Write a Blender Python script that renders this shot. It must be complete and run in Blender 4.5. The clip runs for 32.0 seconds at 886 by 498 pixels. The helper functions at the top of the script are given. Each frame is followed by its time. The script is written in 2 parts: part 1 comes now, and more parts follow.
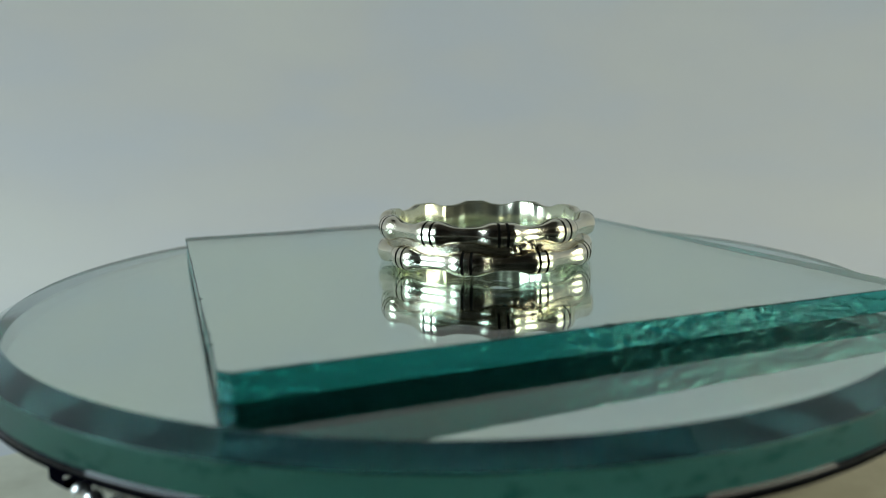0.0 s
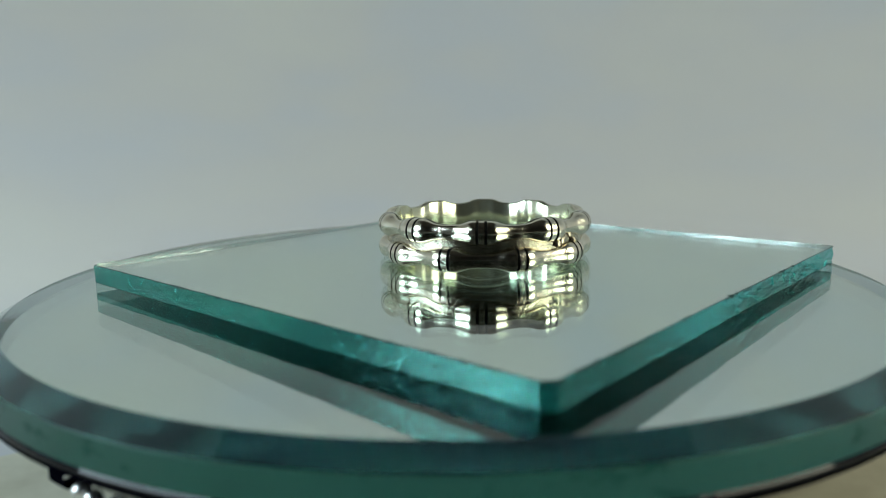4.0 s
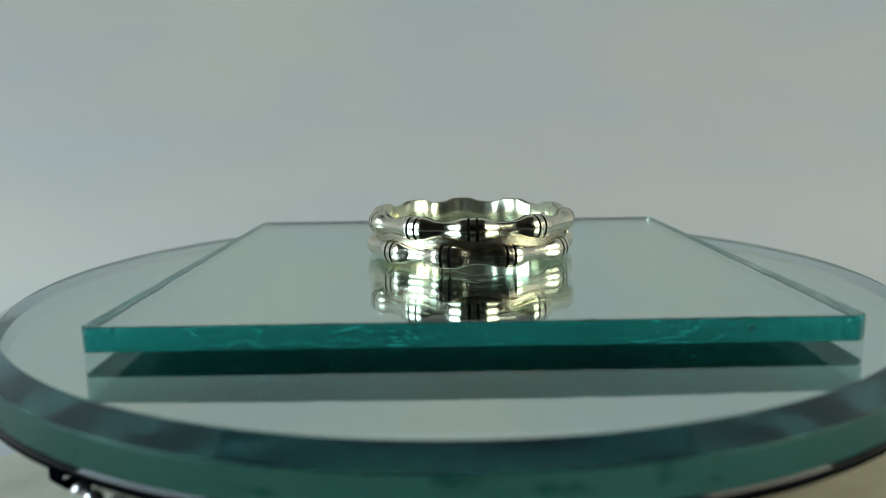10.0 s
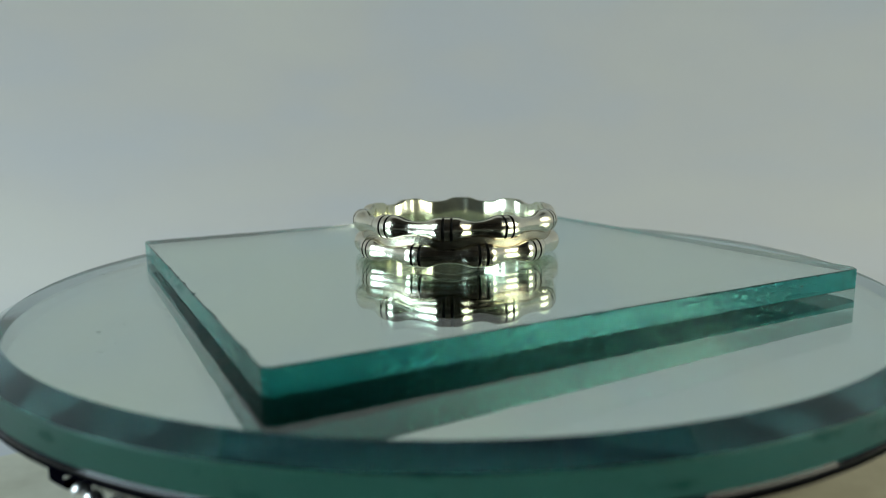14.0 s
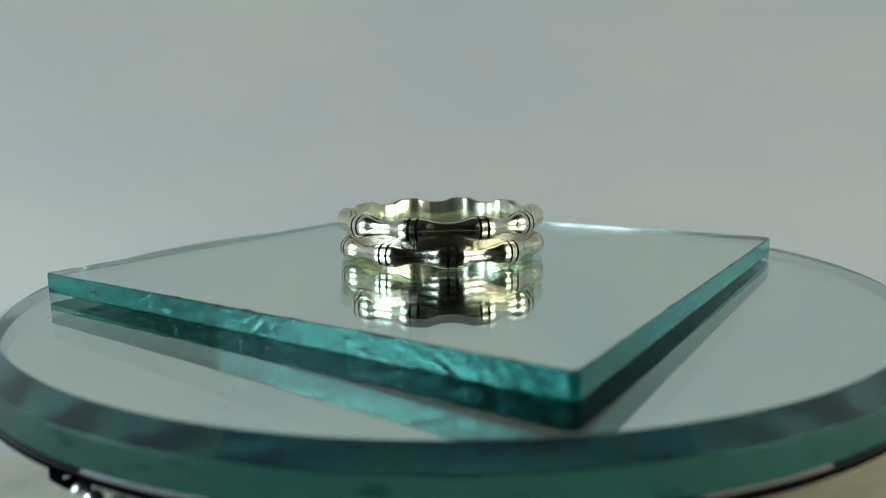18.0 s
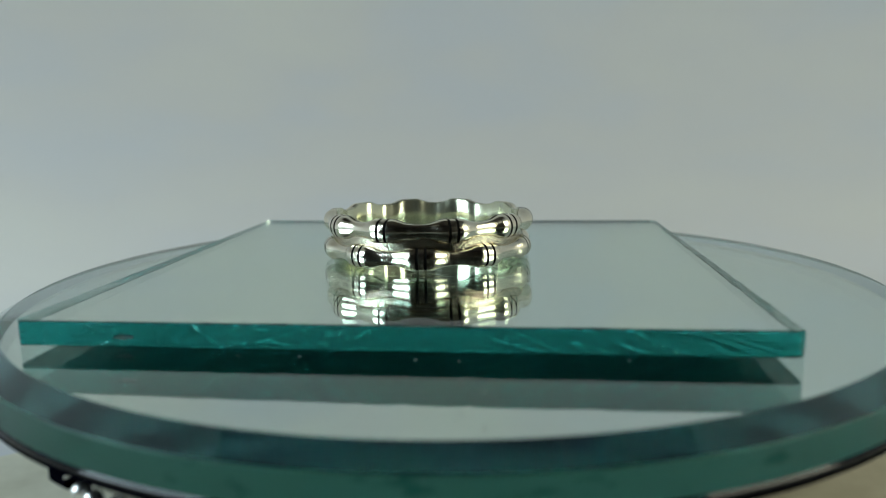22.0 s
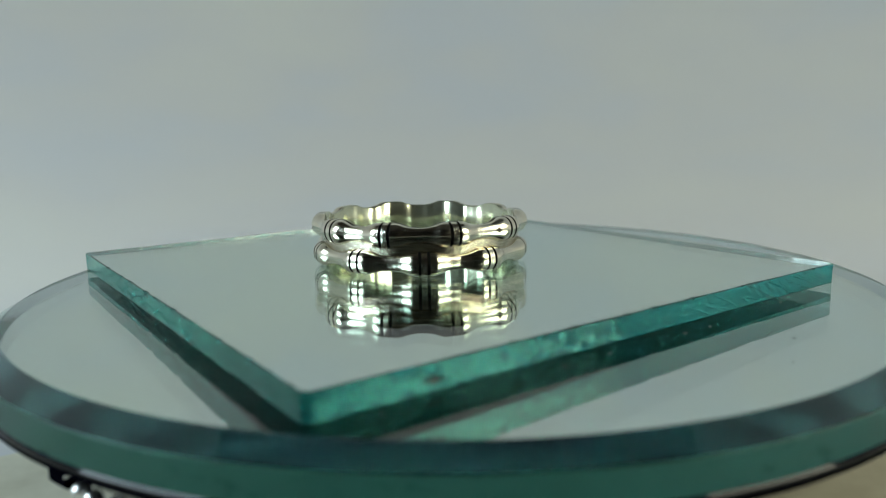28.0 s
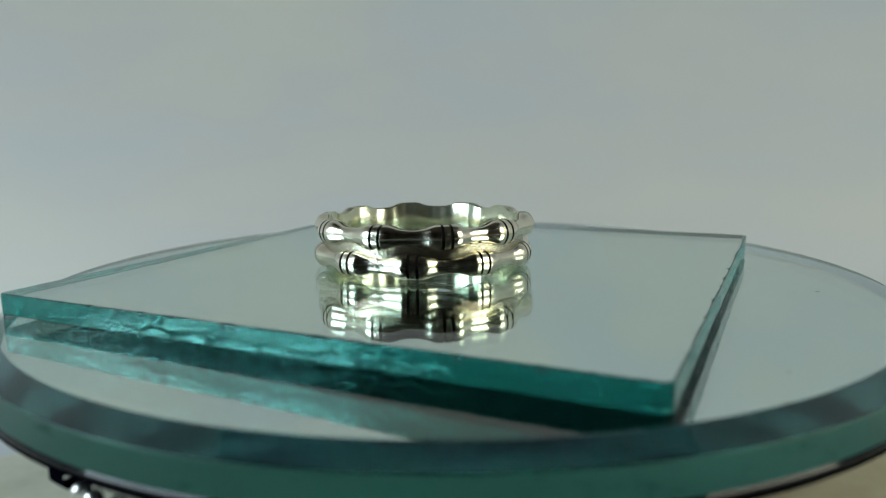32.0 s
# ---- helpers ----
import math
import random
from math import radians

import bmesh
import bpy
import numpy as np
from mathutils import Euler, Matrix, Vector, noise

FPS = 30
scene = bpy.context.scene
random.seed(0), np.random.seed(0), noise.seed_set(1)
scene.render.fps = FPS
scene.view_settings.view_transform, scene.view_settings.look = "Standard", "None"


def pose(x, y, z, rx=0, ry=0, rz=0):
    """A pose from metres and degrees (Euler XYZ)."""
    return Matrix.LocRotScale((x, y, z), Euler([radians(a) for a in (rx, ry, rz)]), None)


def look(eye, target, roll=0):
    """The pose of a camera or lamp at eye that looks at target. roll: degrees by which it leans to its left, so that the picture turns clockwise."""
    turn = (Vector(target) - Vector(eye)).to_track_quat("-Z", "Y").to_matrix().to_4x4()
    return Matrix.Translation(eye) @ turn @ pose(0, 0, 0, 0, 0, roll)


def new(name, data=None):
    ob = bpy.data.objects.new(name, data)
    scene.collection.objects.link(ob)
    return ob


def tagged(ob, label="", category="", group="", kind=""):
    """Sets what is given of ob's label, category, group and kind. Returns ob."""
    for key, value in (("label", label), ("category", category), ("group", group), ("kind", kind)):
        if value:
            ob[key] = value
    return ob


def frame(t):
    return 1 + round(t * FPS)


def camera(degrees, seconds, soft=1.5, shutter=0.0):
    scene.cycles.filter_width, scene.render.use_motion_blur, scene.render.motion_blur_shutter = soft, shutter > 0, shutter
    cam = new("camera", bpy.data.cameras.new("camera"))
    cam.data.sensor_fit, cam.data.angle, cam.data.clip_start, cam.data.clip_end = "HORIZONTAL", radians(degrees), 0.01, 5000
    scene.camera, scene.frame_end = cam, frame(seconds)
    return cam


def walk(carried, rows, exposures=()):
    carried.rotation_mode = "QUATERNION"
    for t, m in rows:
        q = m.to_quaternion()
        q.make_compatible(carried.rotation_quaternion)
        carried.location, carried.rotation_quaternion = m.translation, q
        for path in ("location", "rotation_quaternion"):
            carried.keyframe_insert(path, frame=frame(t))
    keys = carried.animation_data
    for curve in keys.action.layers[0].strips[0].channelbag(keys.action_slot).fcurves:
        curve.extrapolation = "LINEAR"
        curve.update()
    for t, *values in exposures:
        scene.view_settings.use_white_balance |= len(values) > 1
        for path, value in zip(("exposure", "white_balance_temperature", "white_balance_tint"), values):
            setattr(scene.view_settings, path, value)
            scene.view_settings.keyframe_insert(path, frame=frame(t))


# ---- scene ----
A0, OM, OM2 = -6.003, 6.9650, 0.1371   # turntable: angle at 9 s, degrees a second, its change
# All lengths below are built in millimetres and scaled by MM.
MM = 0.001
DISC_TOP = 8.0          # height of the round mirror's face above the table
PLATE_T = 1.70          # thickness of the square mirror
PLATE_TOP = DISC_TOP + PLATE_T


def spin(t):
    """The turntable's angle in degrees."""
    s = t - 9.0
    return A0 + OM * s + OM2 * s * s / 100


cam = camera(62.03, 32.0, soft=0.9)
EYE = Vector((0.0, -69.79, 12.66 + PLATE_TOP)) * MM
AIM = EYE + Vector((math.sin(radians(-0.795)) * math.cos(radians(9.69)), math.cos(radians(-0.795)) * math.cos(radians(9.69)), -math.sin(radians(9.69)))) * 0.07
VIEW = look(EYE, AIM, -0.86)
cam.data.dof.use_dof, cam.data.dof.focus_distance, cam.data.dof.aperture_fstop = True, 0.066, 36.0
walk(cam, [(0.0, VIEW), (32.0, VIEW)], exposures=[(0.0, 0.0), (32.0, 0.0)])

# ---- light ----
# light is guided far inside the two mirrors before it comes out at their edges
scene.cycles.max_bounces, scene.cycles.glossy_bounces, scene.cycles.transmission_bounces = 40, 32, 32
world = bpy.data.worlds.new("room_air")
scene.world = world
world.use_nodes = True
world.node_tree.nodes["Background"].inputs[0].default_value = (0.62, 0.66, 0.70, 1)
world.node_tree.nodes["Background"].inputs[1].default_value = 0.04


def panel(name, eye, target, w, h, watts, colour):
    lamp = bpy.data.lights.new(name, "AREA")
    lamp.shape, lamp.size, lamp.size_y, lamp.energy, lamp.color = "RECTANGLE", w, h, watts, colour
    ob = new(name, lamp)
    ob.matrix_world = look(eye, target)
    return ob


panel("side_lamp", (-0.207, -0.088, 0.105), (0.0, 0.04, 0.13), 0.10, 0.16, 0.66, (0.71, 0.91, 1.0))
panel("side_lamp", (0.207, -0.088, 0.105), (0.0, 0.04, 0.13), 0.10, 0.16, 0.385, (0.97, 0.98, 0.76))


# ---- materials ----
def material(name, base=(0.8, 0.8, 0.8), rough=0.5, metal=0.0, transmission=0.0, ior=1.5, coat=0.0):
    m = bpy.data.materials.new(name)
    m.use_nodes = True
    b = m.node_tree.nodes["Principled BSDF"]
    b.inputs["Base Color"].default_value = (*base, 1)
    b.inputs["Roughness"].default_value = rough
    b.inputs["Metallic"].default_value = metal
    b.inputs["Transmission Weight"].default_value = transmission
    b.inputs["IOR"].default_value = ior
    b.inputs["Coat Weight"].default_value = coat
    return m, b


def noise_node(m, scale, detail=4.0, rough=0.6, stretch=(1, 1, 1)):
    t = m.node_tree
    co = t.nodes.new("ShaderNodeTexCoord")
    mp = t.nodes.new("ShaderNodeMapping")
    mp.inputs["Scale"].default_value = stretch
    n = t.nodes.new("ShaderNodeTexNoise")
    n.inputs["Scale"].default_value = scale
    n.inputs["Detail"].default_value = detail
    n.inputs["Roughness"].default_value = rough
    t.links.new(co.outputs["Object"], mp.inputs["Vector"])
    t.links.new(mp.outputs["Vector"], n.inputs["Vector"])
    return n


def ramp(m, src, stops):
    r = m.node_tree.nodes.new("ShaderNodeValToRGB")
    while len(r.color_ramp.elements) < len(stops):
        r.color_ramp.elements.new(0.5)
    for el, (pos, col) in zip(r.color_ramp.elements, stops):
        el.position = pos
        el.color = (*col, 1) if len(col) == 3 else col
    m.node_tree.links.new(src, r.inputs["Fac"])
    return r.outputs["Color"]


def grey(v):
    return (v, v, v)


def bump(m, b, src, strength, dist):
    n = m.node_tree.nodes.new("ShaderNodeBump")
    n.inputs["Strength"].default_value = strength
    n.inputs["Distance"].default_value = dist
    m.node_tree.links.new(src, n.inputs["Height"])
    m.node_tree.links.new(n.outputs["Normal"], b.inputs["Normal"])
    return n


def vary(m, b, scale, lo, hi, socket="Roughness", stretch=(1, 1, 1), lo_at=0.35, hi_at=0.65, detail=4.0):
    n = noise_node(m, scale, detail, 0.6, stretch)
    lo = grey(lo) if isinstance(lo, float) else lo
    hi = grey(hi) if isinstance(hi, float) else hi
    m.node_tree.links.new(ramp(m, n.outputs["Fac"], [(lo_at, lo), (hi_at, hi)]), b.inputs[socket])
    return n


def join_shaders(m, first, second, share):
    """Mixes two shaders into the material's surface; share: that of the second, a number or a socket."""
    t = m.node_tree
    blend = t.nodes.new("ShaderNodeMixShader")
    if isinstance(share, float):
        blend.inputs[0].default_value = share
    if not isinstance(share, float):
        t.links.new(share, blend.inputs[0])
    t.links.new(first.outputs[0], blend.inputs[1])
    t.links.new(second.outputs[0], blend.inputs[2])
    t.links.new(blend.outputs[0], t.nodes["Material Output"].inputs["Surface"])
    return blend


# silver
SILVER, b = material("polished_silver", (0.76, 0.71, 0.59), 0.09, 1.0)
vary(SILVER, b, 1400.0, 0.09, 0.20)
n = noise_node(SILVER, 2600.0, 3.0, 0.6)
pits = noise_node(SILVER, 9500.0, 2.0, 0.5)
patch = noise_node(SILVER, 700.0, 2.0, 0.5)
pit_h = ramp(SILVER, pits.outputs["Fac"], [(0.52, grey(0.0)), (0.66, grey(1.0))])
pit_m = ramp(SILVER, patch.outputs["Fac"], [(0.41, grey(0.0)), (0.58, grey(1.0))])
mul = SILVER.node_tree.nodes.new("ShaderNodeMath")
mul.operation = "MULTIPLY"
SILVER.node_tree.links.new(pit_h, mul.inputs[0])
SILVER.node_tree.links.new(pit_m, mul.inputs[1])
mix = SILVER.node_tree.nodes.new("ShaderNodeMath")
mix.operation = "SUBTRACT"
SILVER.node_tree.links.new(n.outputs["Fac"], mix.inputs[0])
SILVER.node_tree.links.new(mul.outputs[0], mix.inputs[1])
bump(SILVER, b, mix.outputs[0], 0.18, 0.00005)
SILVER_IN, b = material("smooth_silver", (0.62, 0.63, 0.48), 0.3, 0.9)
vary(SILVER_IN, b, 400.0, 0.16, 0.27)
SILVER_ROUGH, b = material("cast_silver", (0.52, 0.46, 0.36), 0.12, 1.0)
n = noise_node(SILVER_ROUGH, 3600.0, 4.0, 0.7)
bump(SILVER_ROUGH, b, n.outputs["Fac"], 0.45, 0.0001)
vary(SILVER_ROUGH, b, 1200.0, 0.06, 0.18)
OXIDE, b = material("blackened_silver", (0.012, 0.011, 0.010), 0.7, 0.0)
b.inputs["Specular IOR Level"].default_value = 0.08
vary(OXIDE, b, 1500.0, (0.003, 0.003, 0.003), (0.012, 0.011, 0.010), "Base Color")

# glass and mirror
GLASS, b = material("clear_glass", (0.97, 0.98, 0.955), 0.0, 0.0, 1.0, 1.5)
DISC_GLASS, b = material("thick_mirror_glass", (0.97, 0.98, 0.95), 0.0, 0.0, 1.0, 1.5)
for m, share in ((GLASS, 0.28), (DISC_GLASS, 0.055)):      # light lost inside the green glass
    bend = m.node_tree.nodes.new("ShaderNodeBsdfRefraction")
    bend.inputs["Color"].default_value = (0.985, 0.99, 0.975, 1)
    bend.inputs["Roughness"].default_value = 0.0
    bend.inputs["IOR"].default_value = 1.5
    join_shaders(m, m.node_tree.nodes["Principled BSDF"], bend, share)
MIRROR, b = material("mirror_silvering", (0.79, 0.90, 0.88), 0.0, 1.0)
EDGE, b = material("cut_glass_edge", (0.06, 0.76, 0.73), 0.04, 0.0, 1.0, 1.5)
b.inputs["Specular Tint"].default_value = (0.18, 0.80, 0.74, 1)
vary(EDGE, b, 260.0, 0.02, 0.08, stretch=(1, 1, 4))
n = noise_node(EDGE, 500.0, 5.0, 0.6, (1, 1, 5))
nb = bump(EDGE, b, n.outputs["Fac"], 0.10, 0.0003)
matt = EDGE.node_tree.nodes.new("ShaderNodeBsdfPrincipled")
matt.inputs["Roughness"].default_value = 0.35
matt.inputs["Specular IOR Level"].default_value = 0.08
vary(EDGE, matt, 150.0, (0.006, 0.17, 0.18), (0.02, 0.27, 0.27), "Base Color", (1, 1, 5))
EDGE.node_tree.links.new(nb.outputs["Normal"], matt.inputs["Normal"])
cut = join_shaders(EDGE, b, matt, 0.04)
frost = EDGE.node_tree.nodes.new("ShaderNodeBsdfTranslucent")
frost.inputs["Color"].default_value = (0.20, 1.0, 0.95, 1)
EDGE.node_tree.links.new(nb.outputs["Normal"], frost.inputs["Normal"])
join_shaders(EDGE, cut, frost, 0.06)
# dark base stands for the dark reflections in clear chipped glass
CHIP, b = material("chipped_glass_darkened", (0.03, 0.07, 0.065), 0.25, 0.0, 0.25, 1.5)
b.inputs["Specular IOR Level"].default_value = 0.12
n = noise_node(CHIP, 900.0, 4.0)
bump(CHIP, b, n.outputs["Fac"], 0.5, 0.0003)
BEVEL, b = material("bevelled_glass", (0.54, 0.62, 0.74), 0.05, 0.0, 1.0, 1.5)
ground = BEVEL.node_tree.nodes.new("ShaderNodeBsdfPrincipled")
ground.inputs["Base Color"].default_value = (0.10, 0.24, 0.30, 1)
ground.inputs["Roughness"].default_value = 0.6
ground.inputs["Specular IOR Level"].default_value = 0.05
join_shaders(BEVEL, b, ground, 0.10)
LIP, b = material("polished_glass_lip", (0.001, 0.002, 0.008), 0.05, 0.0)
b.inputs["Specular IOR Level"].default_value = 0.16
n = noise_node(LIP, 300.0, 3.0)
bump(LIP, b, n.outputs["Fac"], 0.08, 0.0003)
RIM, b = material("ground_glass_rim", (0.36, 0.46, 0.44), 0.42, 0.0, 1.0, 1.5)
vary(RIM, b, 260.0, (0.04, 0.22, 0.18), (0.17, 0.46, 0.39), "Base Color", (1, 1, 2.2), 0.34, 0.41)
b.inputs["Specular Tint"].default_value = (0.12, 0.30, 0.26, 1)
n = noise_node(RIM, 900.0, 4.0)
bump(RIM, b, n.outputs["Fac"], 0.2, 0.0002)
haze = RIM.node_tree.nodes.new("ShaderNodeBsdfPrincipled")
haze.inputs["Base Color"].default_value = (0.02, 0.12, 0.10, 1)
haze.inputs["Roughness"].default_value = 0.6
join_shaders(RIM, b, haze, 0.08)
BACKING, b = material("mirror_back_paint", (0.030, 0.060, 0.052), 0.9)
b.inputs["Specular IOR Level"].default_value = 0.02
vary(BACKING, b, 200.0, (0.001, 0.014, 0.011), (0.002, 0.022, 0.017), "Base Color")
BLACK, b = material("black_plastic", (0.002, 0.002, 0.004), 0.8)
vary(BLACK, b, 500.0, 0.7, 0.9)
b.inputs["Specular IOR Level"].default_value = 0.0
PAPER, b = material("white_paper_sweep", (0.78, 0.78, 0.76), 0.85)
n = noise_node(PAPER, 11.0, 2.0)
PAPER.node_tree.links.new(ramp(PAPER, n.outputs["Fac"], [(0.36, (0.735, 0.75, 0.785)), (0.5, (0.775, 0.765, 0.755)), (0.64, (0.80, 0.79, 0.755))]), b.inputs["Base Color"])
n = noise_node(PAPER, 700.0, 3.0)
bump(PAPER, b, n.outputs["Fac"], 0.15, 0.0002)
CREAM, b = material("cream_paper", (0.80, 0.76, 0.60), 0.85)
vary(CREAM, b, 160.0, (0.66, 0.62, 0.47), (0.84, 0.80, 0.64), "Base Color")
# dark tone stands for the unlit room mirrored in the ring
SURROUND, b = material("dark_surround", (0.020, 0.018, 0.016), 0.9)
vary(SURROUND, b, 30.0, (0.105, 0.090, 0.078), (0.19, 0.165, 0.145), "Base Color")
DUST, b = material("dust", (0.10, 0.10, 0.09), 0.9)
vary(DUST, b, 300.0, (0.14, 0.14, 0.13), (0.32, 0.32, 0.30), "Base Color")
CHROME, b = material("chrome", (0.85, 0.85, 0.84), 0.12, 1.0)
vary(CHROME, b, 300.0, 0.2, 0.4)


# ---- building ----
def mesh_of(name, verts, faces, mats, slots=None, smooth=False):
    me = bpy.data.meshes.new(name)
    me.from_pydata([Vector(v) * MM for v in verts], [], faces)
    for m in mats:
        me.materials.append(m)
    if slots:
        me.polygons.foreach_set("material_index", slots)
    if smooth:
        me.polygons.foreach_set("use_smooth", [True] * len(me.polygons))
    me.update()
    bm = bmesh.new()
    bm.from_mesh(me)
    bmesh.ops.recalc_face_normals(bm, faces=bm.faces[:])
    bm.to_mesh(me)
    bm.free()
    return me


def part(name, me, parent, label=""):
    ob = new(name, me)
    ob.parent = parent
    return tagged(ob, label)


def thing(name, label, category, z=0.0):
    ob = new(name)
    ob.empty_display_size = 0.005
    ob.location = (0, 0, z * MM)
    return tagged(ob, label, category)


def lathe(profile, steps, mats, slots=None, start=0.0, sweep=360.0, closed_profile=False, smooth=True, name="lathe"):
    """A profile of (radius, z) turned about the z axis; slots: a material slot for each stretch of the profile."""
    full = abs(sweep - 360) < 1e-6
    cols = steps if full else steps + 1
    verts, faces, idx = [], [], []
    for i in range(cols):
        a = radians(start + sweep * i / steps)
        verts += [(r * math.cos(a), r * math.sin(a), z) for r, z in profile]
    n = len(profile)
    for i in range(steps):
        j = (i + 1) % cols
        for k in range(n if closed_profile else n - 1):
            l = (k + 1) % n
            faces.append((i * n + k, j * n + k, j * n + l, i * n + l))
            idx.append(slots[k] if slots else 0)
    return mesh_of(name, verts, faces, mats, idx, smooth)


# ---- the setting ----
sweep = [(0.0, 0.0), (30.0, 0.0), (60.0, 0.0)]
sweep += [(60.0 + 240 * math.sin(radians(a)), 200 - 200 * math.cos(radians(a))) for a in range(5, 91, 5)]
sweep += [(300.0, 290.0), (300.0, 380.0), (300.0, 480.0)]
tagged(new("backdrop", lathe(sweep, 96, [PAPER], start=-35, sweep=250, name="backdrop")), "seamless off-white paper sweep curving up behind the turntable", "backdrop", kind="structure")
fan = [(0.0, 0.0), (25.0, 0.0), (46.0, 0.0)]
tagged(new("floor", lathe(fan, 48, [CREAM], start=215, sweep=110, name="floor")), "cream paper covering the table top", "floor", kind="structure")
tagged(new("ground", lathe([(0.0, -1.0), (900.0, -1.0)], 48, [SURROUND], name="ground")), "dark table top under the paper", "table top", kind="structure")
# unseen enclosure; its dark base keeps reflections of the front and overhead dark
room = [(900.0, -1.0), (900.0, 700.0)]
tagged(new("unseen_wall", lathe(room, 48, [SURROUND], name="unseen_wall")), "unseen dark room wall, added for the ring's dark reflections", "wall", kind="structure")
tagged(new("ceiling", lathe([(0.0, 700.0), (900.0, 700.0)], 48, [SURROUND], name="ceiling")), "unseen dark ceiling, added for dark overhead reflections", "ceiling", kind="structure")

# ---- turntable base ----
base = thing("turntable_base", "black plastic turntable base under the round mirror", "turntable base")
part("foot", lathe([(0, 0.0), (33, 0.0), (34, 0.4), (34, 2.2), (33, 2.6), (0, 2.6)], 96, [BLACK]), base)
# stand-ins for an unidentified dark blob and bright glints; two sets stay hidden
ball = lathe([(0.55 * math.cos(radians(a)), 0.55 * math.sin(radians(a))) for a in range(-90, 91, 15)], 16, [CHROME])
block = lathe([(33.5, 1.2), (37.9, 2.0), (38.2, 2.2), (38.2, 2.9), (37.9, 3.1), (33.5, 2.4)], 8, [BLACK], start=-1.4, sweep=2.8, closed_profile=True, smooth=False)
for a in (233.0, 353.0, 113.0):
    blob = part("dark_blob", block, base)
    blob.rotation_euler = (0, 0, radians(a))
    for d, r in ((3.6, 38.0), (5.8, 38.2), (8.4, 38.0)):
        o = part("glint_bead", ball, base, "chrome bead added to catch a bright glint")
        o.location = (r * MM * math.cos(radians(a + d)), r * MM * math.sin(radians(a + d)), 0.0024)

# ---- round mirror on the turntable ----
R_TOP, R_RIM = 38.0, 39.75
disc = thing("round_mirror", "round mirror with a matt green glass edge on a turntable", "mirror", 0.0)
prof = [(0, DISC_TOP), (30.0, DISC_TOP), (R_TOP - 0.12, DISC_TOP), (R_TOP, DISC_TOP - 0.02), (R_RIM - 0.20, DISC_TOP - 0.89), (R_RIM - 0.13, DISC_TOP - 0.98),
        (R_RIM, DISC_TOP - 2.72), (R_RIM + 0.12, DISC_TOP - 2.86), (R_RIM + 0.10, DISC_TOP - 3.05), (R_RIM - 0.15, DISC_TOP - 3.14), (0, DISC_TOP - 3.14)]
part("glass", lathe(prof, 240, [DISC_GLASS, BEVEL, RIM, LIP, MIRROR], [0, 0, 1, 1, 2, 2, 3, 3, 3, 4], smooth=False), disc)
# thin black edge widens the dark line under the lip
part("platter", lathe([(0, DISC_TOP - 3.2), (R_RIM - 0.05, DISC_TOP - 3.2), (R_RIM + 0.02, DISC_TOP - 3.26), (R_RIM - 0.02, DISC_TOP - 3.5), (R_RIM - 2.5, DISC_TOP - 4.0), (0, DISC_TOP - 4.7)], 160, [BLACK]), disc, "black platter, widest near its top edge")

# ---- square mirror ----
PC, PSX, PSY = (0.99, 1.95), 51.35, 51.25
plate = thing("square_mirror", "square mirror glass with rough green edges on the round mirror", "mirror", DISC_TOP)


def outline(per_side, cut):
    """Points round the square, anticlockwise, with their corners cut off a little."""
    out = []
    cs = [(-1, -1), (1, -1), (1, 1), (-1, 1)]
    for k in range(4):
        a, b2 = cs[k], cs[(k + 1) % 4]
        pa = Vector((a[0] * PSX / 2, a[1] * PSY / 2))
        pb = Vector((b2[0] * PSX / 2, b2[1] * PSY / 2))
        d = (pb - pa).normalized()
        pa, pb = pa + d * cut[k], pb - d * cut[(k + 1) % 4]
        inward = Vector((-d.y, d.x))
        for i in range(per_side):
            out.append((pa.lerp(pb, i / (per_side - 1)), inward))
    return out


ROWS = 16
# conchoidal chips: side, share of its length, height, half length, half height, depth in mm
CHIPS = ((3, 0.144, 0.72, 0.80, 0.17, 0.14), (2, 0.455, 1.62, 0.8, 0.25, 0.22), (2, 0.595, 1.62, 0.6, 0.22, 0.18), (2, 0.30, 1.6, 0.5, 0.2, 0.12),
         (2, 0.875, 1.62, 0.5, 0.2, 0.15), (2, 0.78, 1.62, 0.35, 0.18, 0.12), (2, 0.93, 1.3, 1.4, 0.4, 0.03), (0, 0.86, 1.05, 0.35, 0.12, 0.08),
         (0, 0.42, 1.63, 0.4, 0.15, 0.08), (1, 0.02, 1.5, 0.7, 0.3, 0.034), (1, 0.985, 1.0, 0.6, 0.5, 0.034), (3, 0.985, 0.8, 0.8, 0.6, 0.034),
         (3, 0.02, 0.5, 0.9, 0.5, 0.03), (2, 0.015, 1.2, 0.8, 0.5, 0.034), (0, 0.01, 0.35, 1.3, 0.35, 0.034), (0, 0.055, 0.32, 1.6, 0.25, 0.034))


def fade(w, lo, hi, soft=0.05):
    """1 between lo and hi, falling off to 0 over soft."""
    return max(0.0, min(1.0, (w - lo) / soft, (hi - w) / soft))


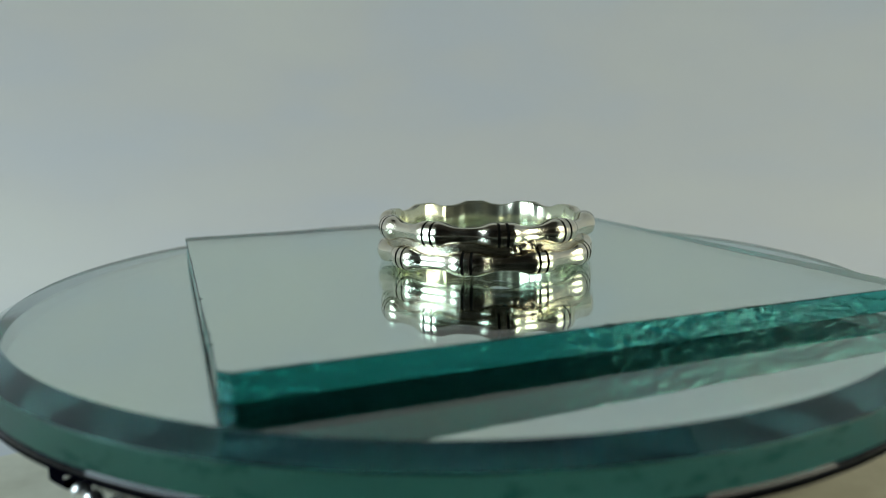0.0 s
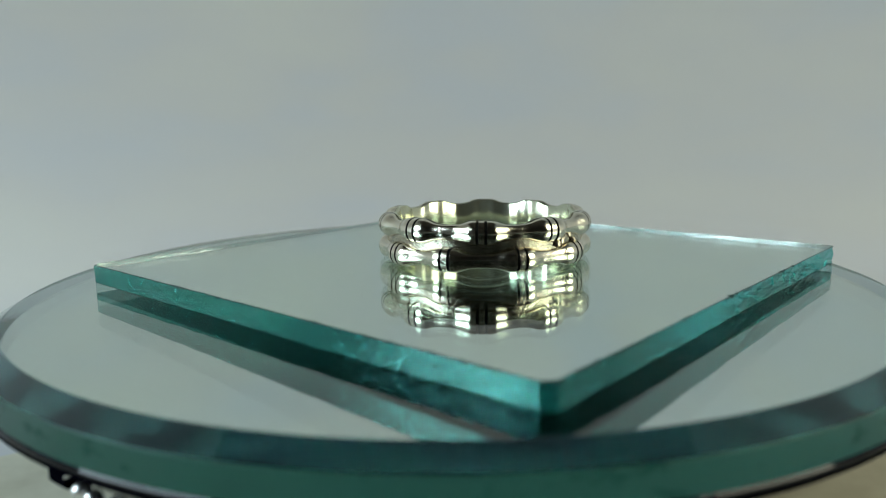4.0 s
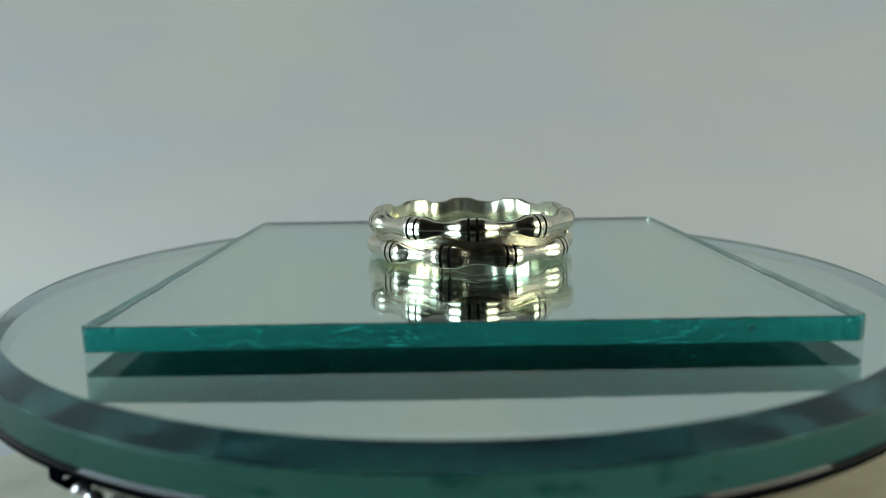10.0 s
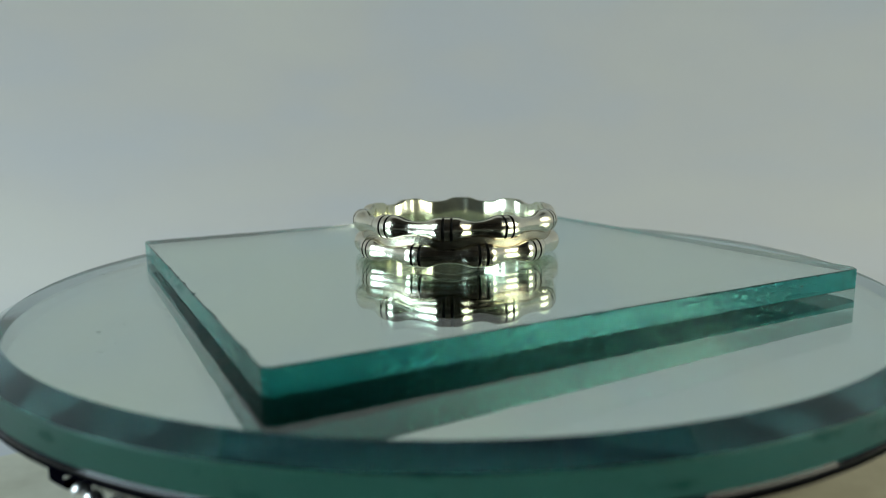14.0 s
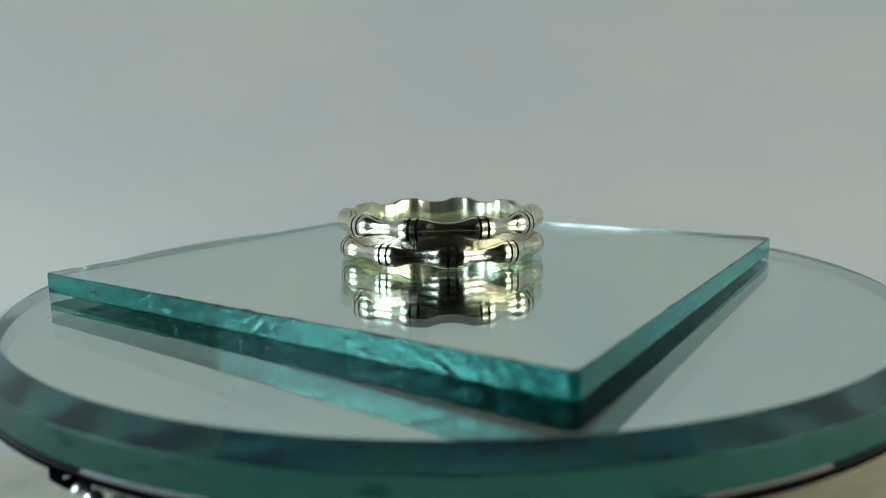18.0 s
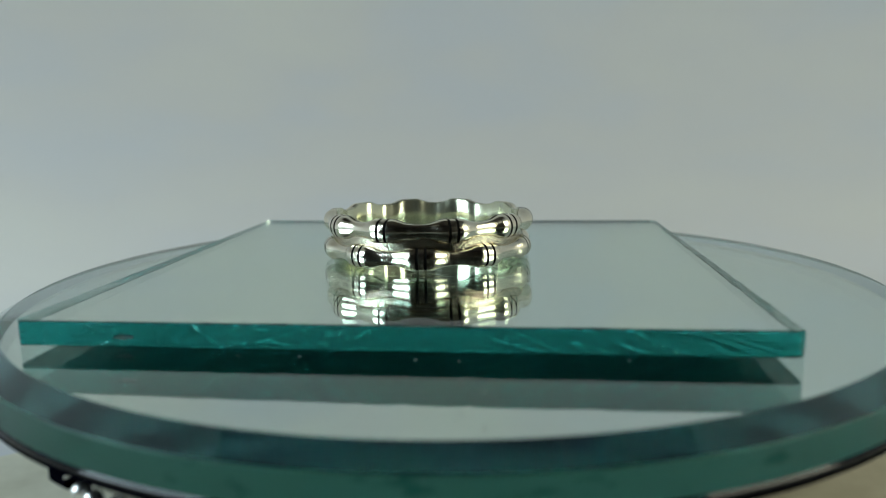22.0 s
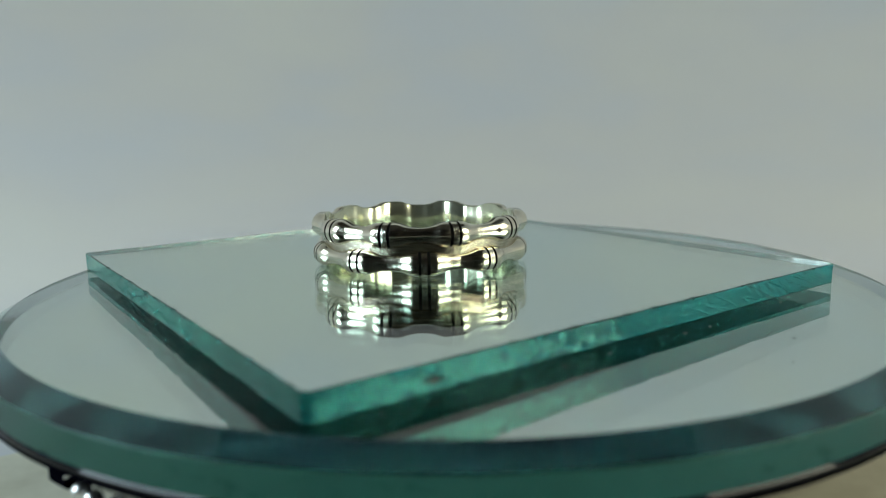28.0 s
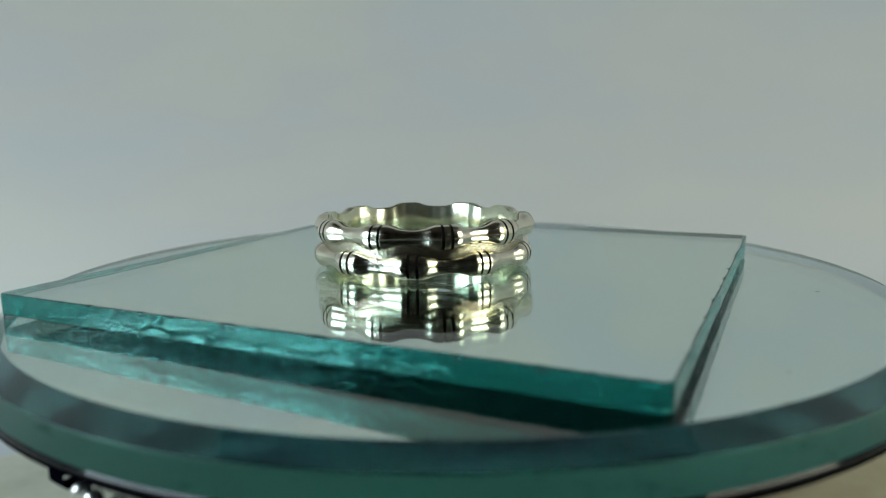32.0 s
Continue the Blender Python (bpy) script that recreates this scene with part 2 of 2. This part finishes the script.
def relief(side, w, u, z):
    """How far the cut face lies behind its plane, in mm: long waves of the cut, then each side's own breakage."""
    d = 0.012 * noise.noise(Vector((u * 0.12, z * 0.5, side * 5.0))) + 0.004 * noise.noise(Vector((u * 0.9, z * 1.2, side + 9.0)))
    fine = noise.noise(Vector((u * 2.6, z * 3.0, side * 3.0 + 40)))
    grain = noise.noise(Vector((u * 1.5, z * 2.2, side * 7.0 + 60))) + 0.5 * noise.noise(Vector((u * 3.4, z * 4.2, side * 7.0 + 70)))
    d += 0.024 * grain * max(0.15, min(1.0, 0.5 + 1.6 * noise.noise(Vector((u * 0.11, side * 4.0, 80.0)))))
    crack = noise.noise(Vector((u * 0.20 + z * 0.8, z * 0.9 - u * 0.05, side * 11.0 + 90)))
    d += 0.10 * math.exp(-(crack / 0.035) ** 2) * max(0.0, min(1.0, 3.0 * noise.noise(Vector((u * 0.13, side * 3.0, 95.0)))))
    crack = noise.noise(Vector((u * 0.42 - z * 1.3, z * 1.4 + u * 0.08, side * 13.0 + 120)))
    d += 0.07 * math.exp(-(crack / 0.04) ** 2) * max(0.0, min(1.0, 0.4 + 3.0 * noise.noise(Vector((u * 0.10, side * 5.0, 125.0)))))
    if side == 0:      # long streaks low on the face, short slanted ones near the top
        d += 0.10 * fade(w, 0.0, 0.72, 0.2) * abs(noise.noise(Vector((u * 0.5, z * 5.5, 1.0)))) * max(0.0, 1.1 - z)
        d += 0.10 * fade(w, 0.14, 0.32) * max(0.0, noise.noise(Vector((u * 2.2 - z * 1.5, z * 0.7, 2.0)))) * max(0.0, z - 0.7)
        d += 0.008 * fine * fade(w, 0.30, 0.75, 0.1)
    elif side == 1:    # wandering cracks and flaky facets on the far half
        vein = noise.noise(Vector((u * 0.30 + z * 0.7, z * 1.1 - u * 0.06, 21.0)))
        d += fade(w, 0.36, 1.1, 0.15) * (0.14 * math.exp(-(vein / 0.06) ** 2) + 0.08 * noise.noise(Vector((u * 0.9, z * 1.6, 22.0))) + 0.008 * fine)
    elif side == 2:    # shell-like scallops along the lower half
        arch = abs(math.sin(u * 0.85 + 1.7 * noise.noise(Vector((u * 0.25, 0, 3.0)))))
        edge = z - 0.35 - 0.45 * arch
        d += fade(w, 0.22, 0.78, 0.06) * (0.14 * math.exp(-(edge / 0.08) ** 2) + 0.08 * max(0.0, -edge))
        vein = noise.noise(Vector((u * 0.22 - z * 0.9, z * 0.8, 31.0)))
        d += 0.05 * math.exp(-(vein / 0.05) ** 2) * fade(w, 0.05, 0.5, 0.1) + 0.010 * fine
    else:              # cloudy stretch, then slanted ripples that grow towards the last corner
        d += 0.035 * fade(w, 0.05, 0.50, 0.08) * noise.noise(Vector((u * 1.1, z * 1.9, 51.0))) + 0.006 * fine
        ridge = noise.noise(Vector((u * 0.55 + z * 1.6, z * 0.5, 52.0)))
        d += fade(w, 0.55, 1.1, 0.35) * (0.14 * math.exp(-(ridge / 0.07) ** 2) + 0.05 * noise.noise(Vector((u * 1.6 + z * 2.0, z, 53.0))))
    return d


def plate_mesh():
    per = 560
    pts = outline(per, (0.45, 0.7, 0.35, 0.45))
    n = len(pts)
    verts, faces, slots = [], [], []
    top, lip, rows, low, deep = [], [], [[] for _ in range(ROWS)], [], {}
    for k, (p, inw) in enumerate(pts):
        side, w = k // per, k % per / (per - 1)
        along = Vector((-inw.y, inw.x))
        u = -p.dot(along)
        length = PSX if side % 2 == 0 else PSY

        def chips(z):
            out = 0.0
            for cs, cw, cz, a, h, depth in CHIPS:
                if cs == side:
                    q = 1 - ((w - cw) * length / a) ** 2 - ((z - cz) / h) ** 2 - 0.9 * max(0.0, noise.noise(Vector((u * 1.3, z * 3.0, cw * 50))))
                    if q > 0:
                        out += depth * math.sqrt(q) * (0.8 + 0.3 * noise.noise(Vector((u * 3, z * 3, 2.0))))
            return out

        s = noise.noise(Vector((p.x * 0.35, p.y * 0.35, 3.1)))
        f = noise.noise(Vector((p.x * 1.3, p.y * 1.3, 7.7)))
        c = 0.08 + 0.12 * max(0, s + 0.05) + 0.5 * max(0, f - 0.30) + chips(PLATE_T)
        q = p + inw * 0.05 * noise.noise(Vector((p.x * 0.2, p.y * 0.2, 1.0)))
        top.append((*(q + inw * c), PLATE_T))
        lip.append((*(q + inw * chips(1.6)), PLATE_T - min(0.2, c * 0.6)))
        for j, row in enumerate(rows):
            z = 1.46 - 1.33 * j / (ROWS - 1)
            hollow = chips(z)
            deep[j, k] = hollow
            row.append((*(q + inw * (relief(side, w, u, z) + hollow)), min(z, PLATE_T - min(0.2, c * 0.6) - 0.02)))
        low.append((*(q + inw * 0.02), 0.035))
    for loop in (top, lip, *rows, low):
        verts += [(x + PC[0], y + PC[1], z) for x, y, z in loop]
    for k in range(ROWS + 2):
        for i in range(n):
            j = (i + 1) % n
            faces.append((k * n + i, k * n + j, (k + 1) * n + j, (k + 1) * n + i))
            slots.append(2 if k == 0 or deep.get((k - 2, i), 0) > 0.035 else 1)
    faces.append(tuple(range(n)))
    slots.append(0)
    faces.append(tuple(reversed(range((ROWS + 2) * n, (ROWS + 3) * n))))
    slots.append(3)
    skirt = [(x + PC[0], y + PC[1], z) for z in (0.031, 0.006) for x, y, _ in low]
    sides = [(i, (i + 1) % n, n + (i + 1) % n, n + i) for i in range(n)]
    back = mesh_of("backing", skirt, sides + [tuple(range(n)), tuple(reversed(range(n, 2 * n)))], [BACKING])
    return mesh_of("square_glass", verts, faces, [GLASS, EDGE, CHIP, MIRROR], slots), back


glass_me, back_me = plate_mesh()
part("glass", glass_me, plate)
part("backing", back_me, plate, "dark green paint on the mirror's back")

# ---- ring ----
RC = (1.77, 2.58)
R_IN, R_NODE, R_NECK = 8.60, 10.20, 9.62
Z_LOW, Z_UP = 1.12, 3.46
UPPER = (19.7, 56.8, 93.5, 128.3, 163.0, 199.8, 236.4, 269.0, 307.0, 344.7)
LOWER = (4.9, 40.2, 75.4, 111.6, 147.4, 183.2, 219.8, 254.8, 288.4, 327.2)
ring = thing("finger_ring", "silver ring of two stacked bamboo rows with blackened joints", "ring", PLATE_TOP)


def swell(d):
    """1 on a joint, 0 half-way along a cane; d: degrees from the joint's middle."""
    d = abs(d)
    return math.exp(-(max(0.0, d - 4.4) / 6.0) ** 2)


def cane_profile(w, zc, sink=0.0):
    """One cross-section of a cane: (radius, z) all round, inner side flat."""
    ro = R_NECK + (R_NODE - R_NECK) * w - sink
    h = 0.64 + 0.42 * w - sink
    rc = R_IN + 0.62
    out = []
    for k in range(15):
        a = radians(-90 + 180 * k / 14)
        out.append((rc + (ro - rc) * math.cos(a) ** 0.9, zc + h * math.sin(a)))
    out.append((R_IN + 0.20, zc + h * 0.98))
    out.append((R_IN + 0.20, zc - h * 0.98))
    return out


def cane(name, a0, a1, node0, node1, zc, mat, parent, sink=0.0, steps=20, label=""):
    verts, faces, slots = [], [], []
    for i in range(steps + 1):
        a = a0 + (a1 - a0) * i / steps
        w = max(swell(a - node0), swell(a - node1))
        wob = 0.03 * noise.noise(Vector((a * 0.2, zc, 5.0)))
        pr = cane_profile(w, zc, sink)
        c, s = math.cos(radians(a)), math.sin(radians(a))
        verts += [((r + wob) * c, (r + wob) * s, z) for r, z in pr]
        n = len(pr)
    for i in range(steps):
        for k in range(n):
            l = (k + 1) % n
            faces.append((i * n + k, (i + 1) * n + k, (i + 1) * n + l, i * n + l))
            slots.append(0)
    m0 = len(verts)
    verts += verts[:n] + verts[steps * n:steps * n + n]
    faces.append(tuple(range(m0, m0 + n)))
    faces.append(tuple(reversed(range(m0 + n, m0 + 2 * n))))
    slots += [0, 0]
    me = mesh_of(name, verts, faces, [mat], slots, True)
    me.polygons[-1].use_smooth = me.polygons[-2].use_smooth = False
    return part(name, me, parent, label)


GAP, HALF = 0.70, 2.15     # half a groove's width and a groove's distance from its joint's middle, in degrees
for nodes, zc in ((UPPER, Z_UP), (LOWER, Z_LOW)):
    for k, a in enumerate(nodes):
        b2 = nodes[(k + 1) % len(nodes)]
        if b2 < a:
            b2 += 360
        cane("cane", a + HALF + GAP, b2 - HALF - GAP, a, b2, zc, SILVER, ring)
        cane("joint", a - HALF + GAP, a + HALF - GAP, a, a, zc, SILVER, ring, steps=4)
        for s in (-1, 1):
            cane("groove", a + s * HALF - GAP, a + s * HALF + GAP, a, a, zc, OXIDE, ring, 0.08, 2, "blackened groove")
web = [(R_IN + 0.24, Z_LOW - 0.4), (R_IN + 0.55, Z_LOW - 0.4), (R_IN + 0.64, Z_LOW), (R_IN + 0.64, Z_UP), (R_IN + 0.55, Z_UP + 0.4), (R_IN + 0.24, Z_UP + 0.4)]
part("web", lathe(web, 180, [SILVER_ROUGH], closed_profile=True), ring, "grainy cast silver between the canes")


def liner_mesh(steps=360):
    """The smooth inner wall, whose edges follow the canes."""
    verts, faces = [], []

    def half(a, nodes):
        d = min(abs((a - n + 180) % 360 - 180) for n in nodes)
        return 0.64 + 0.42 * swell(d)

    for i in range(steps):
        a = i * 360 / steps
        zt, zb = Z_UP + half(a, UPPER), Z_LOW - half(a, LOWER)
        wav = 0.055 * math.sin(radians(a * 20)) + 0.012 * math.sin(radians(a * 47)) + 0.03 * noise.noise(Vector((a * 0.09, 0, 2.0)))
        c, s = math.cos(radians(a)), math.sin(radians(a))
        pr = [(R_IN + 0.26, zt + 0.005), (R_IN + 0.10, zt + 0.0), (R_IN, zt - 0.12), (R_IN + 0.02, (zt + zb) / 2), (R_IN, zb + 0.12), (R_IN + 0.10, zb), (R_IN + 0.26, zb - 0.005)]
        verts += [((r + wav) * c, (r + wav) * s, z) for r, z in pr]
    n = 7
    for i in range(steps):
        j = (i + 1) % steps
        for k in range(n):
            l = (k + 1) % n
            faces.append((i * n + k, j * n + k, j * n + l, i * n + l))
    return mesh_of("liner", verts, faces, [SILVER_IN], None, True)


part("liner", liner_mesh(), ring, "smooth polished inner wall")


def lump_mesh(name, size, seed, mats):
    bm = bmesh.new()
    bmesh.ops.create_icosphere(bm, subdivisions=3, radius=1.0)
    for v in bm.verts:
        d = 1 + 0.5 * noise.noise(v.co * 1.6 + Vector((seed, 0, 0))) + 0.35 * noise.noise(v.co * 3.5 + Vector((0, seed, 0)))
        v.co = Vector((v.co.x * size[0], v.co.y * size[1], v.co.z * size[2])) * d * MM
    me = bpy.data.meshes.new(name)
    bm.to_mesh(me)
    bm.free()
    me.materials.append(mats)
    me.polygons.foreach_set("use_smooth", [True] * len(me.polygons))
    return me


for k, (a, z, sz) in enumerate(((356.0, 2.55, (0.32, 0.6, 0.45)), (351.5, 2.2, (0.28, 0.4, 0.3)), (1.0, 2.8, (0.28, 0.4, 0.32)), (6.0, 2.3, (0.28, 0.35, 0.28)))):
    o = part("solder_lump", lump_mesh("solder_lump", sz, 3.0 * k, SILVER_ROUGH), ring, "lumpy solder seam")
    o.location = (9.35 * MM * math.cos(radians(a)), 9.35 * MM * math.sin(radians(a)), z * MM)
    o.rotation_euler = (0, 0, radians(a))


def dust_mesh(count, spread, z, seed, avoid=None, known=()):
    """Small flat flecks lying on a face."""
    rnd = random.Random(seed)
    verts, faces = [], []
    known = list(known)
    while count or known:
        x, y = known[-1] if known else spread(rnd)
        if not known and avoid and avoid(x, y):
            continue
        r = 0.09 if known else 0.03 + 0.06 * rnd.random() ** 4
        if known:
            known.pop()
        else:
            count -= 1
        st, turn, k = 1 + 2.2 * rnd.random() ** 3, rnd.random() * 6.28, len(verts)
        for zz, sc in ((z + 0.004, 1.0), (z + 0.004 + r * 0.35, 0.6)):
            for j in range(6):
                a = j * math.pi / 3
                px, py = r * sc * st * math.cos(a) * (0.7 + 0.5 * rnd.random()), r * sc * math.sin(a) * (0.7 + 0.5 * rnd.random())
                verts.append((x + px * math.cos(turn) - py * math.sin(turn), y + px * math.sin(turn) + py * math.cos(turn), zz))
        for j in range(6):
            l = (j + 1) % 6
            faces.append((k + j, k + l, k + 6 + l, k + 6 + j))
        faces.append(tuple(range(k + 6, k + 12)))
    return mesh_of("dust", verts, faces, [DUST])


SPECKS = [(-26.3, 0.0), (-26.4, -2.7), (-30.4, -2.8), (-29.7, -3.1), (-25.7, -13.0), (-31.5, -4.5), (30.5, 7.9), (-4.7, -29.9), (-2.8, -30.3), (-31.0, 18.7), (-29.7, 18.2), (-28.7, -21.1), (-26.1, 7.4)]


def on_disc(rnd):
    a, r = rnd.random() * 6.2832, 37.0 * math.sqrt(rnd.random())
    return r * math.cos(a), r * math.sin(a)


def on_plate(rnd):
    return PC[0] + (rnd.random() - 0.5) * 48, PC[1] + (rnd.random() - 0.5) * 48


tagged(part("dust", dust_mesh(24, on_disc, DISC_TOP, 5, lambda x, y: abs(x - PC[0]) < 26.5 and abs(y - PC[1]) < 26.5, SPECKS), disc), "scattered specks of dust", kind="stuff")
tagged(part("dust", dust_mesh(12, on_plate, PLATE_T, 8, lambda x, y: math.hypot(x - RC[0], y - RC[1]) < 11.5, [(16.6, -8.5)]), plate), "scattered specks of dust", kind="stuff")


def motions():
    for ob, c, z in ((disc, (0, 0), 0.0), (plate, (0, 0), DISC_TOP), (ring, RC, PLATE_TOP)):
        rows = []
        for t in range(0, 33):
            a = radians(spin(t))
            x = c[0] * math.cos(a) - c[1] * math.sin(a)
            y = c[0] * math.sin(a) + c[1] * math.cos(a)
            rows.append((float(t), pose(x * MM, y * MM, z * MM, 0, 0, spin(t))))
        walk(ob, rows)


motions()
